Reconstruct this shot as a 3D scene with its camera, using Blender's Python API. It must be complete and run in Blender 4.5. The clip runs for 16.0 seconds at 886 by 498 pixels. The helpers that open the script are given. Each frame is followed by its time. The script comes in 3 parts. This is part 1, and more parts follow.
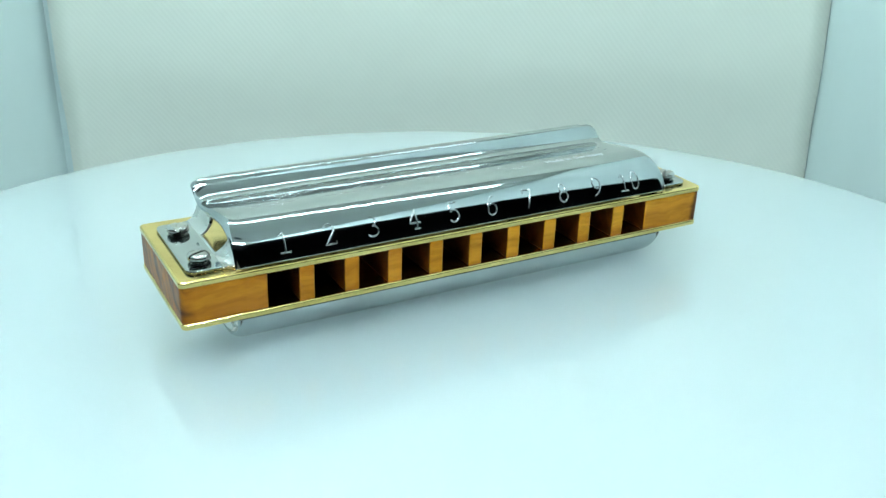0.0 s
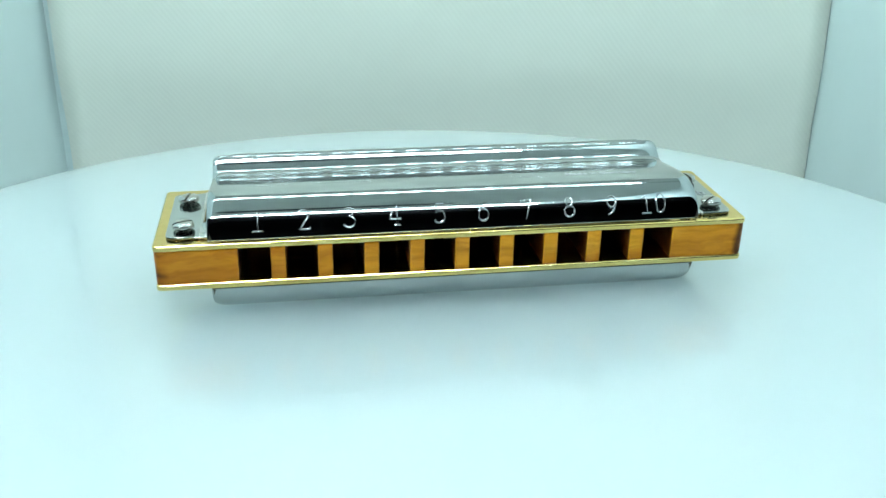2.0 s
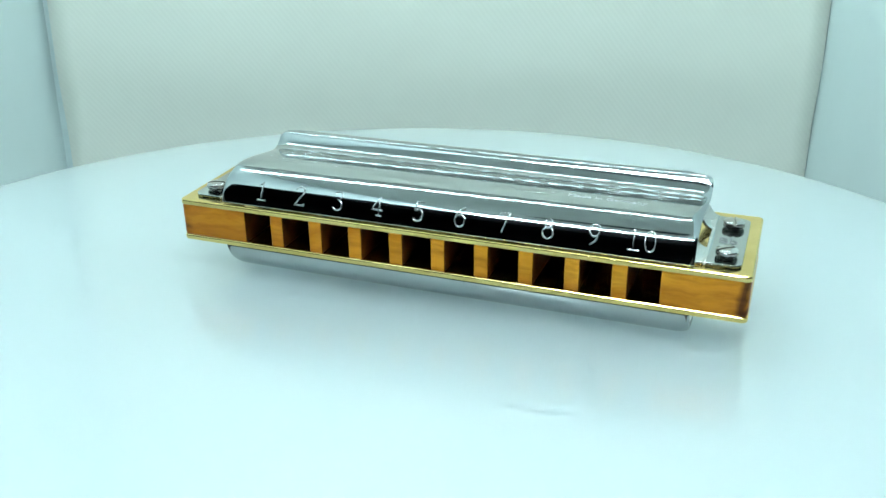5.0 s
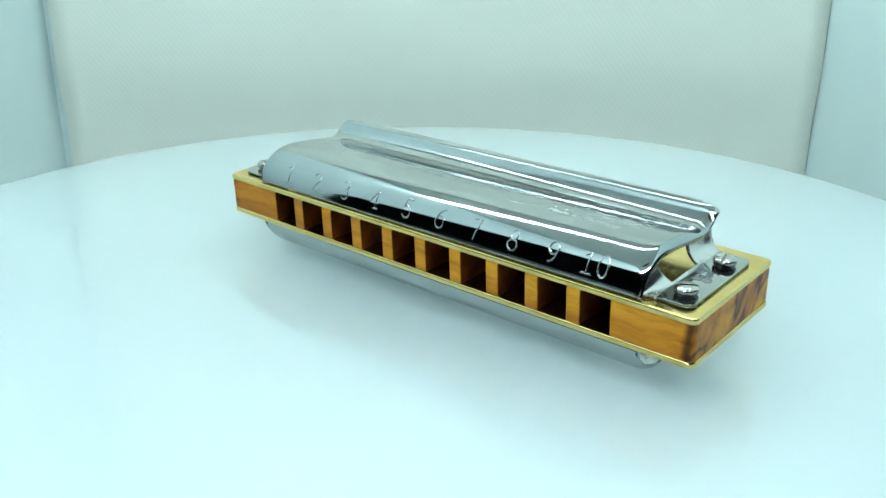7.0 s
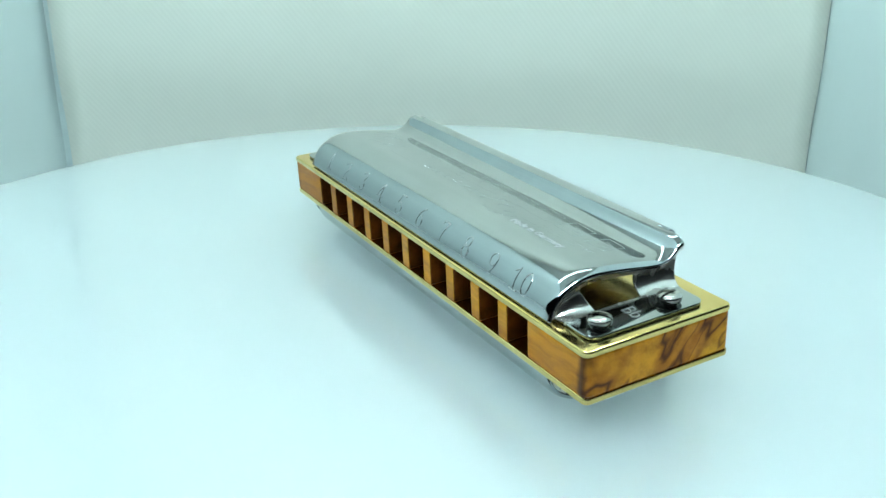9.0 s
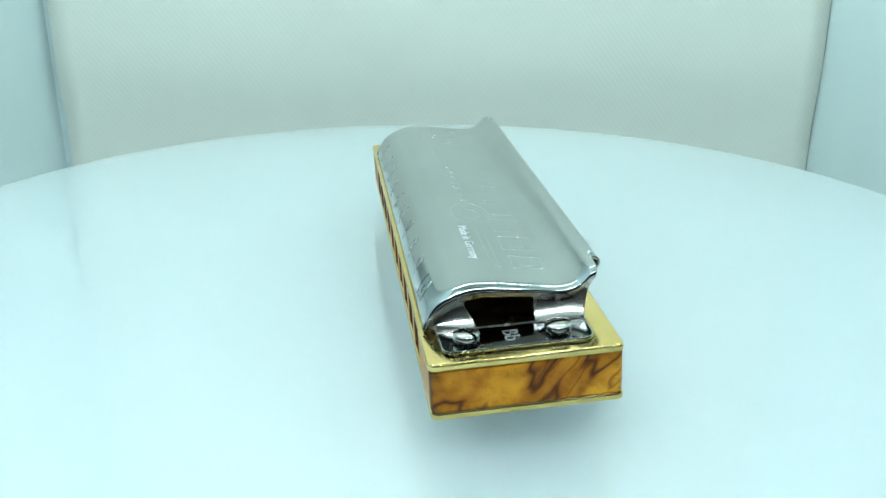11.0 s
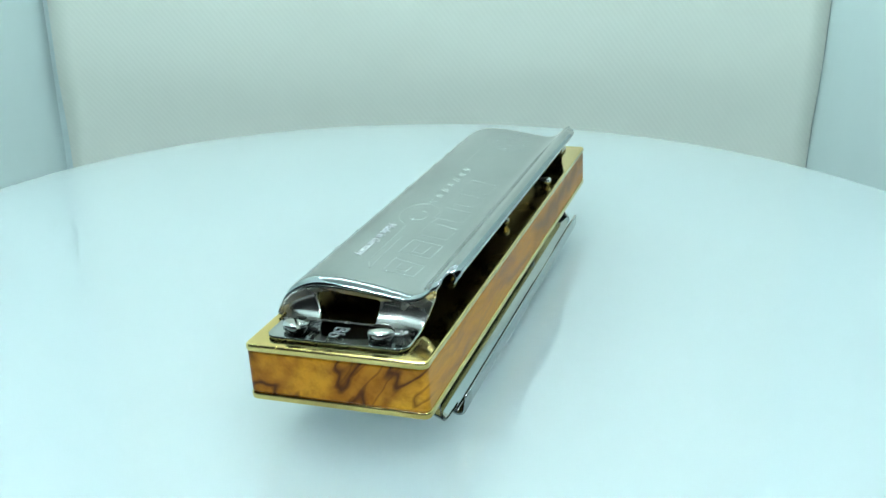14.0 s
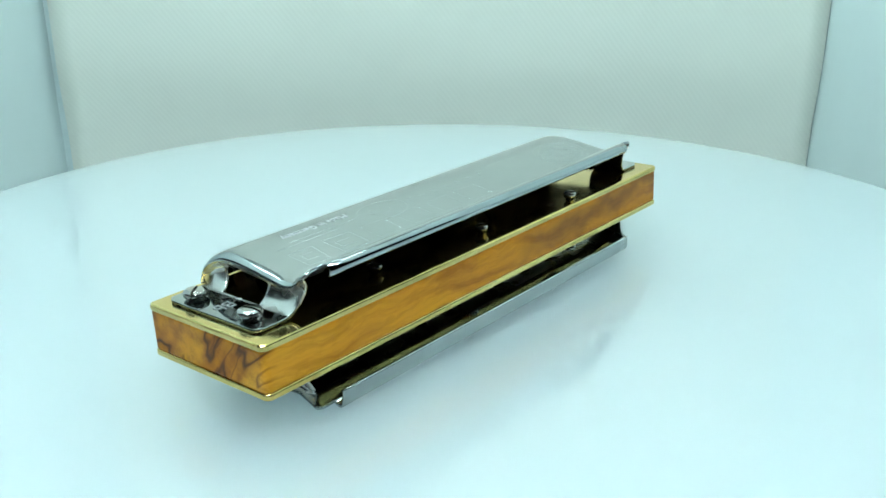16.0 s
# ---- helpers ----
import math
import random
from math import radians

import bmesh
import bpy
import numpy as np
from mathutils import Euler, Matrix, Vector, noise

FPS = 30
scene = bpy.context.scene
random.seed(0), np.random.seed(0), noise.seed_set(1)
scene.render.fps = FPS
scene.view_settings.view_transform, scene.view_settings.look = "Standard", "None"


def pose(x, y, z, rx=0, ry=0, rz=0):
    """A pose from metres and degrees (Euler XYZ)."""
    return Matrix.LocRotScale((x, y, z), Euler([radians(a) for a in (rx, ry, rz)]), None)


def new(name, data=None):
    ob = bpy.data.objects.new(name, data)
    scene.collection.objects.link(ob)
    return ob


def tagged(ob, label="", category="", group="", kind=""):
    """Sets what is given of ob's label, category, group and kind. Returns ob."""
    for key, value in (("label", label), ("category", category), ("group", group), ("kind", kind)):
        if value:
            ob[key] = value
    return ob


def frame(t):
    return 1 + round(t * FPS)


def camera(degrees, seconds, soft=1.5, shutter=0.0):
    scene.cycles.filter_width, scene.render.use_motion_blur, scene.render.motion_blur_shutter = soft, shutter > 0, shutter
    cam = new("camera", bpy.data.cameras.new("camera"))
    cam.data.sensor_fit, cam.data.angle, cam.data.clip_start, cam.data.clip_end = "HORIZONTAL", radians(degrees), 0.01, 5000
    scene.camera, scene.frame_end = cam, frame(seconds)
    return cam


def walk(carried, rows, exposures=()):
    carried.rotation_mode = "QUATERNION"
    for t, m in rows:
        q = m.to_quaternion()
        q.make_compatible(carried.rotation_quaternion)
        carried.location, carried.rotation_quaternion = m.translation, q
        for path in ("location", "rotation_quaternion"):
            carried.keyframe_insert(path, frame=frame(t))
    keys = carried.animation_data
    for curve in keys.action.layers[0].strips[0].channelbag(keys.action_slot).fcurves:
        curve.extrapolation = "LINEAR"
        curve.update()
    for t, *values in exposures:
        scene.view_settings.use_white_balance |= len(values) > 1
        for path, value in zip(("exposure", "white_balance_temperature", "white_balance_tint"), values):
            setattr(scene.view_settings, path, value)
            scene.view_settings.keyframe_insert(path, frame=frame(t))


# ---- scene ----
cam = camera(49.7, 16.0)
EYE = pose(0, 0, 0.0695, 90 - 21.42, 0, 0)
walk(cam, [(0.0, EYE), (16.0, EYE)], [(0.0, 0.0), (12.5, 0.0), (13.3, -0.06), (14.5, -0.07), (15.2, -0.03), (16.0, -0.03)])

MM = 0.001
AXIS = (-0.0008, 0.1589)
# seconds and degrees of the turning platter
TURNS = [(0, 29.14), (0.5, 24.58), (1, 19.12), (1.5, 13.82), (2, 9.09), (2.5, 4.46), (3, -0.23), (3.5, -5.69), (4, -10.20), (6.5, -35.90), (7, -40.78), (7.5, -45.57), (8, -50.27), (8.5, -55.45), (11, -82.23), (11.5, -86.03), (12, -89.71), (12.5, -93.81), (13, -98.17), (13.5, -103.64), (14, -108.51), (14.5, -113.97), (15, -119.12), (15.5, -124.66), (16, -130.15)]
BOX_X0, BOX_X1, BOX_Y0, BOX_Y1, BOX_Z0, BOX_Z1 = -0.1490, 0.143, -0.012, 0.362, -0.066, 0.262
LED_POWER = 203.0
REAR_POWER = 31.0
LED_COLOUR = (0.772, 1.0, 1.06)

world = bpy.data.worlds.new("room_air")
world.use_nodes = True
world.node_tree.nodes["Background"].inputs[0].default_value = (0.5, 0.55, 0.6, 1)
world.node_tree.nodes["Background"].inputs[1].default_value = 0.01
scene.world = world
scene.view_settings.exposure = 0.0


# ---------------------------------------------------------------- materials
def material(name, colour, rough=0.5, metal=0.0, **more):
    m = bpy.data.materials.new(name)
    m.use_nodes = True
    b = m.node_tree.nodes["Principled BSDF"]
    b.inputs["Base Color"].default_value = (*colour, 1)
    b.inputs["Roughness"].default_value = rough
    b.inputs["Metallic"].default_value = metal
    for key, value in more.items():
        b.inputs[key.replace("_", " ")].default_value = value
    return m


def node(m, kind, **sets):
    n = m.node_tree.nodes.new(kind)
    for key, value in sets.items():
        if key in n.inputs.keys():
            n.inputs[key].default_value = value
    return n


def link(m, a, b):
    m.node_tree.links.new(a, b)


def shader(m):
    return m.node_tree.nodes["Principled BSDF"]


def ramp(m, stops):
    n = m.node_tree.nodes.new("ShaderNodeValToRGB")
    el = n.color_ramp.elements
    while len(el) > 1:
        el.remove(el[-1])
    el[0].position, el[0].color = stops[0][0], (*stops[0][1], 1)
    for p, c in stops[1:]:
        e = el.new(p)
        e.color = (*c, 1)
    return n


def noise_tex(m, scale, detail=3.0, rough=0.55, vector=None):
    n = m.node_tree.nodes.new("ShaderNodeTexNoise")
    n.inputs["Scale"].default_value = scale
    n.inputs["Detail"].default_value = detail
    n.inputs["Roughness"].default_value = rough
    if vector:
        link(m, vector, n.inputs["Vector"])
    return n


def object_coords(m):
    return m.node_tree.nodes.new("ShaderNodeTexCoord").outputs["Object"]


def mapped(m, vector, scale=(1, 1, 1), turn=(0, 0, 0)):
    n = m.node_tree.nodes.new("ShaderNodeMapping")
    n.inputs["Scale"].default_value = scale
    n.inputs["Rotation"].default_value = [radians(a) for a in turn]
    link(m, vector, n.inputs["Vector"])
    return n.outputs["Vector"]


def bump(m, height, strength, distance):
    n = m.node_tree.nodes.new("ShaderNodeBump")
    n.inputs["Strength"].default_value = strength
    n.inputs["Distance"].default_value = distance
    link(m, height, n.inputs["Height"])
    link(m, n.outputs["Normal"], shader(m).inputs["Normal"])


def rough_range(m, fac, low, high):
    n = m.node_tree.nodes.new("ShaderNodeMapRange")
    n.inputs["From Min"].default_value, n.inputs["From Max"].default_value = 0.3, 0.7
    n.inputs["To Min"].default_value, n.inputs["To Max"].default_value = low, high
    link(m, fac, n.inputs["Value"])
    link(m, n.outputs["Result"], shader(m).inputs["Roughness"])


def mix(m, fac, a, b, blend="MIX"):
    n = m.node_tree.nodes.new("ShaderNodeMix")
    n.data_type, n.blend_type = "RGBA", blend
    for value, slot in ((fac, 0), (a, 6), (b, 7)):
        if isinstance(value, (int, float)):
            n.inputs[slot].default_value = value
        elif isinstance(value, tuple):
            n.inputs[slot].default_value = (*value, 1)
        else:
            link(m, value, n.inputs[slot])
    return n.outputs[2]


def math_node(m, kind, a, b=None):
    n = m.node_tree.nodes.new("ShaderNodeMath")
    n.operation = kind
    for value, slot in ((a, 0), (b, 1)):
        if isinstance(value, (int, float)):
            n.inputs[slot].default_value = value
        elif value is not None:
            link(m, value, n.inputs[slot])
    return n.outputs[0]


def span(m, value, a, b, c=0.0, d=1.0):
    n = m.node_tree.nodes.new("ShaderNodeMapRange")
    for key, v in (("From Min", a), ("From Max", b), ("To Min", c), ("To Max", d)):
        n.inputs[key].default_value = v
    link(m, value, n.inputs["Value"])
    return n.outputs[0]


def make_wood(name, stops, figure):
    """Oiled olive wood: honey ground, thin wavy dark veins on the end grain, a broad dark streak along the back."""
    m = material(name, stops[2][1], 0.4)
    co = object_coords(m)
    warp = noise_tex(m, 70, 3.0, 0.55, co)
    shift = m.node_tree.nodes.new("ShaderNodeVectorMath")
    shift.operation = "MULTIPLY_ADD"
    link(m, warp.outputs["Color"], shift.inputs[0])
    shift.inputs[1].default_value = (0.0055, 0.0055, 0.0055)
    link(m, co, shift.inputs[2])
    flow = mapped(m, mapped(m, shift.outputs[0], (1, 1, 1), (38, 0, 3)), (0.05, 1.0, 0.30))
    tone = noise_tex(m, 120, 3.0, 0.55, flow)
    base = ramp(m, stops)
    link(m, tone.outputs["Fac"], base.inputs[0])
    xyz = m.node_tree.nodes.new("ShaderNodeSeparateXYZ")
    link(m, co, xyz.inputs[0])
    ends = span(m, math_node(m, "ABSOLUTE", xyz.outputs["X"]), 0.0485, 0.0507, 0.10, 0.95)
    # thin veins where a slow field crosses its middle
    lines = noise_tex(m, 185, 1.8, 0.45, flow)
    near = math_node(m, "ABSOLUTE", math_node(m, "SUBTRACT", lines.outputs["Fac"], 0.5))
    thin = span(m, near, 0.004, 0.028, 0.95, 0.0)
    halo = span(m, near, 0.0, 0.12, 0.9, 0.0)
    c = mix(m, math_node(m, "MULTIPLY", halo, ends), base.outputs[0], (0.24, 0.066, 0.006))
    c = mix(m, math_node(m, "MULTIPLY", thin, math_node(m, "MULTIPLY", ends, figure)), c, (0.07, 0.018, 0.004))
    # a finer second set of veins, and one that runs down the front corner
    fine = noise_tex(m, 260, 2.0, 0.5, flow)
    close = math_node(m, "ABSOLUTE", math_node(m, "SUBTRACT", fine.outputs["Fac"], 0.47))
    c = mix(m, math_node(m, "MULTIPLY", span(m, close, 0.002, 0.035, 0.7, 0.0), ends), c, (0.12, 0.03, 0.004))
    wander = math_node(m, "MULTIPLY", math_node(m, "SUBTRACT", warp.outputs["Fac"], 0.5), 0.006)
    corner = math_node(m, "ADD", math_node(m, "SUBTRACT", xyz.outputs["X"], 0.0500), wander)
    corner = math_node(m, "MULTIPLY", span(m, math_node(m, "ABSOLUTE", corner), 0.0002, 0.0009, 0.9, 0.0), span(m, xyz.outputs["Y"], -0.0105, -0.0118))
    c = mix(m, corner, c, (0.06, 0.016, 0.004))
    # streak along the back
    band = math_node(m, "SUBTRACT", xyz.outputs["Z"], math_node(m, "MULTIPLY", xyz.outputs["X"], -0.07))
    band = math_node(m, "ADD", band, math_node(m, "MULTIPLY", math_node(m, "SUBTRACT", warp.outputs["Fac"], 0.5), 0.012))
    band = span(m, math_node(m, "ABSOLUTE", math_node(m, "SUBTRACT", band, 0.0085)), 0.0004, 0.0024, 0.7, 0.0)
    band = math_node(m, "MULTIPLY", band, span(m, xyz.outputs["X"], 0.004, -0.016))
    band = math_node(m, "MULTIPLY", band, span(m, xyz.outputs["Y"], 0.008, 0.0115))
    c = mix(m, band, c, (0.17, 0.06, 0.012))
    grain = noise_tex(m, 520, 5.0, 0.65, mapped(m, shift.outputs[0], (0.10, 1.0, 1.0), (0, 14, 0)))
    g = ramp(m, [(0.32, (0.60, 0.48, 0.38)), (0.58, (1.05, 1.03, 1.0))])
    link(m, grain.outputs["Fac"], g.inputs[0])
    c = mix(m, 0.8, c, g.outputs[0], "MULTIPLY")
    link(m, c, shader(m).inputs["Base Color"])
    rough_range(m, grain.outputs["Fac"], 0.28, 0.42)
    shader(m).inputs["Specular IOR Level"].default_value = 0.16
    bump(m, grain.outputs["Fac"], 0.12, 0.0002)
    return m


def make_metal(name, colour, low, high, wave=0.0):
    m = material(name, colour, low, 1.0)
    co = object_coords(m)
    cloud = noise_tex(m, 180, 3.0, 0.6, co)
    rough_range(m, cloud.outputs["Fac"], low, high)
    dull = ramp(m, [(0.3, tuple(c * 0.9 for c in colour)), (0.7, colour)])
    link(m, noise_tex(m, 60, 4.0, 0.6, co).outputs["Fac"], dull.inputs[0])
    link(m, dull.outputs[0], shader(m).inputs["Base Color"])
    if wave:
        bump(m, noise_tex(m, 140, 2.0, 0.5, co).outputs["Fac"], wave, 0.0002)
    return m


def make_brass():
    m = material("brass", (0.80, 0.58, 0.20), 0.28, 1.0)
    co = object_coords(m)
    brush = noise_tex(m, 500, 3.0, 0.6, mapped(m, co, (0.06, 1, 1)))
    tone = ramp(m, [(0.3, (0.64, 0.45, 0.14)), (0.7, (0.80, 0.61, 0.24))])
    link(m, noise_tex(m, 90, 4.0, 0.6, co).outputs["Fac"], tone.inputs[0])
    link(m, tone.outputs[0], shader(m).inputs["Base Color"])
    rough_range(m, brush.outputs["Fac"], 0.08, 0.18)
    return m


def make_fabric(name, colour, weave=0.2):
    m = material(name, colour, 0.75)
    co = object_coords(m)
    rot = mapped(m, co, (1, 1, 1), (0, 38, 0))
    w = m.node_tree.nodes.new("ShaderNodeTexWave")
    w.bands_direction = "X"
    w.inputs["Scale"].default_value = 190
    w.inputs["Distortion"].default_value = 1.2
    link(m, rot, w.inputs["Vector"])
    stain = ramp(m, [(0.3, tuple(c * 0.965 for c in colour)), (0.7, colour)])
    link(m, noise_tex(m, 22, 4.0, 0.6, co).outputs["Fac"], stain.inputs[0])
    twill = ramp(m, [(0.2, (0.95, 0.95, 0.95)), (0.8, (1, 1, 1))])
    link(m, w.outputs["Fac"], twill.inputs[0])
    link(m, mix(m, weave, stain.outputs[0], twill.outputs[0], "MULTIPLY"), shader(m).inputs["Base Color"])
    bump(m, w.outputs["Fac"], 0.08, 0.0002)
    return m


def make_sheet(name, colour, rough):
    m = material(name, colour, rough)
    co = object_coords(m)
    stain = ramp(m, [(0.3, tuple(c * 0.95 for c in colour)), (0.7, colour)])
    link(m, noise_tex(m, 14, 4.0, 0.6, co).outputs["Fac"], stain.inputs[0])
    link(m, stain.outputs[0], shader(m).inputs["Base Color"])
    bump(m, noise_tex(m, 300, 2.0, 0.5, co).outputs["Fac"], 0.05, 0.0002)
    return m


def make_acrylic():
    m = material("white_acrylic", (0.70, 0.84, 0.85), 0.04)
    co = object_coords(m)
    dust = noise_tex(m, 120, 4.0, 0.6, co)
    tone = ramp(m, [(0.3, (0.60, 0.722, 0.745)), (0.7, (0.615, 0.737, 0.757))])
    link(m, noise_tex(m, 9, 3.0, 0.5, co).outputs["Fac"], tone.inputs[0])
    link(m, tone.outputs[0], shader(m).inputs["Base Color"])
    rough_range(m, dust.outputs["Fac"], 0.0, 0.004)
    shader(m).inputs["Subsurface Weight"].default_value = 1.0
    shader(m).inputs["Subsurface Radius"].default_value = (1.0, 1.0, 1.0)
    shader(m).inputs["Subsurface Scale"].default_value = 0.12
    shader(m).inputs["IOR"].default_value = 1.95
    return m


WOOD = make_wood("olive_wood", [(0.28, (0.24, 0.07, 0.004)), (0.43, (0.43, 0.147, 0.007)), (0.56, (0.58, 0.228, 0.011)), (0.74, (0.68, 0.325, 0.023))], 1.0)
# Reddish channel wood, its browns darkened to carry the shade inside the holes
STAINED_SHADED = make_wood("red_stained_wood_shaded", [(0.28, (0.018, 0.004, 0.001)), (0.43, (0.042, 0.009, 0.001)), (0.56, (0.085, 0.02, 0.002)), (0.75, (0.15, 0.04, 0.005))], 0.3)
CHROME = make_metal("polished_chrome", (0.425, 0.45, 0.45), 0.045, 0.085, 0.04)
SATIN = make_metal("satin_pressed_chrome", (0.66, 0.64, 0.60), 0.2, 0.36, 0.12)
STEEL = make_metal("nickel_screw", (0.52, 0.50, 0.47), 0.08, 0.17)
NUMERAL = make_metal("bright_numeral", (0.46, 0.47, 0.47), 0.2, 0.3)
ETCHED = make_metal("etched_metal", (0.34, 0.34, 0.34), 0.36, 0.5)
FROSTED = make_metal("frosted_etching", (0.8, 0.8, 0.8), 0.35, 0.5)
FAINT = make_metal("faint_etching", (0.54, 0.56, 0.56), 0.14, 0.22)
# Inner cover faces: chrome coloured dark to stand for the shade under the covers
INSIDE_SHADE = make_metal("inner_metal_shaded", (0.13, 0.12, 0.11), 0.22, 0.34)
BRASS = make_brass()
BACKDROP = make_fabric("cream_backdrop_fabric", (0.88, 0.88, 0.79), 0.32)
LINING = make_sheet("pale_blue_white_lining", (0.79, 0.895, 0.895), 0.5)
CEILING_LINING = make_sheet("grey_white_lining", (0.70, 0.72, 0.70), 0.5)
ACRYLIC = make_acrylic()
PLASTIC = make_sheet("grey_plastic", (0.5, 0.52, 0.52), 0.4)
DARK = make_sheet("dark_room_paint", (0.05, 0.05, 0.06), 0.8)
FLOOR_MAT = make_sheet("grey_box_floor", (0.17, 0.19, 0.2), 0.6)
DESK = make_sheet("pale_desk_laminate", (0.62, 0.60, 0.57), 0.5)
LED = bpy.data.materials.new("led_glow")
LED.use_nodes = True
shader(LED).inputs["Base Color"].default_value = (0.9, 0.9, 0.7, 1)
shader(LED).inputs["Emission Color"].default_value = (*LED_COLOUR, 1)
shader(LED).inputs["Emission Strength"].default_value = LED_POWER
LED_REAR = LED.copy()
LED_REAR.name = "led_glow_rear"
shader(LED_REAR).inputs["Emission Strength"].default_value = REAR_POWER


# ---------------------------------------------------------------- mesh helpers
def part(name, bm, mat, parent=None, label="", smooth=False):
    me = bpy.data.meshes.new(name)
    bmesh.ops.recalc_face_normals(bm, faces=bm.faces)
    for f in bm.faces:
        f.smooth = smooth
    bm.to_mesh(me)
    bm.free()
    me.materials.append(mat)
    ob = new(name, me)
    if parent:
        ob.parent = parent
    if label:
        tagged(ob, label)
    return ob


def soften(ob, width, segments=2, angle=40):
    mod = ob.modifiers.new("bevel", "BEVEL")
    mod.width, mod.segments, mod.limit_method, mod.angle_limit = width, segments, "ANGLE", radians(angle)
    mod.harden_normals = False
    return ob


def block(x0, x1, y0, y1, z0, z1, bm=None):
    bm = bm or bmesh.new()
    made = bmesh.ops.create_cube(bm, size=1)["verts"]
    for v in made:
        v.co = Vector(((x0 + x1) / 2 + v.co.x * (x1 - x0), (y0 + y1) / 2 + v.co.y * (y1 - y0), (z0 + z1) / 2 + v.co.z * (z1 - z0)))
    return bm


def prism(outline, z0, z1, bm=None):
    """An upright solid over an outline of (x, y)."""
    bm = bm or bmesh.new()
    low = [bm.verts.new((x, y, z0)) for x, y in outline]
    high = [bm.verts.new((x, y, z1)) for x, y in outline]
    bm.faces.new(low[::-1])
    bm.faces.new(high)
    n = len(low)
    for i in range(n):
        bm.faces.new((low[i], low[(i + 1) % n], high[(i + 1) % n], high[i]))
    return bm


def round_rect(x0, x1, y0, y1, r, steps=6):
    out = []
    for cx, cy, a0 in ((x1 - r, y0 + r, -90), (x1 - r, y1 - r, 0), (x0 + r, y1 - r, 90), (x0 + r, y0 + r, 180)):
        for i in range(steps + 1):
            a = radians(a0 + 90 * i / steps)
            out.append((cx + r * math.cos(a), cy + r * math.sin(a)))
    return out


def turned(profile, steps=32, bm=None, at=(0, 0)):
    """A solid of revolution about z from (radius, z) pairs, closed at both ends."""
    bm = bm or bmesh.new()
    rings = []
    for r, z in profile:
        rings.append([bm.verts.new((at[0] + r * math.cos(2 * math.pi * i / steps), at[1] + r * math.sin(2 * math.pi * i / steps), z)) for i in range(steps)])
    for a, b in zip(rings, rings[1:]):
        for i in range(steps):
            bm.faces.new((a[i], a[(i + 1) % steps], b[(i + 1) % steps], b[i]))
    bm.faces.new(rings[0][::-1])
    bm.faces.new(rings[-1])
    return bm


def thing(name, label, category, m=None, group="", kind=""):
    ob = tagged(new(name), label, category, group, kind)
    if m:
        ob.matrix_basis = m
    return ob


def lettering(words, size, thick):
    """The built-in font's letters as a bmesh round (0, 0)."""
    cu = bpy.data.curves.new("letters", "FONT")
    cu.body, cu.size, cu.align_x, cu.extrude, cu.resolution_u, cu.offset = words, size, "CENTER", thick, 3, -0.026 * size
    cu.bevel_depth, cu.bevel_resolution = 0.028 * size, 1
    ob = bpy.data.objects.new("letters", cu)
    scene.collection.objects.link(ob)
    bpy.context.view_layer.update()
    me = bpy.data.meshes.new_from_object(ob.evaluated_get(bpy.context.evaluated_depsgraph_get()))
    bm = bmesh.new()
    bm.from_mesh(me)
    bpy.data.objects.remove(ob)
    bpy.data.curves.remove(cu)
    bpy.data.meshes.remove(me)
    return bm


# ---------------------------------------------------------------- the dark room round the box
tagged(part("desk_top", block(-0.9, 0.9, -0.5, 0.75, -0.107, -0.077), DESK), "pale laminate desk top under the photo box", "desk", kind="structure")
for name, b in (("wall_north", (-1.5, 1.5, 1.2, 1.3)), ("wall_south", (-1.5, 1.5, -1.6, -1.5)), ("wall_east", (1.5, 1.6, -1.6, 1.3)), ("wall_west", (-1.6, -1.5, -1.6, 1.3))):
    tagged(part(name, block(*b, -0.8, 1.6), DARK), "plain unlit room wall", "wall", kind="structure")
tagged(part("floor", block(-1.6, 1.6, -1.6, 1.3, -0.85, -0.8), DARK), "plain unlit room floor", "floor", kind="structure")
tagged(part("ceiling", block(-1.6, 1.6, -1.6, 1.3, 1.6, 1.65), DARK), "plain unlit room ceiling", "ceiling", kind="structure")


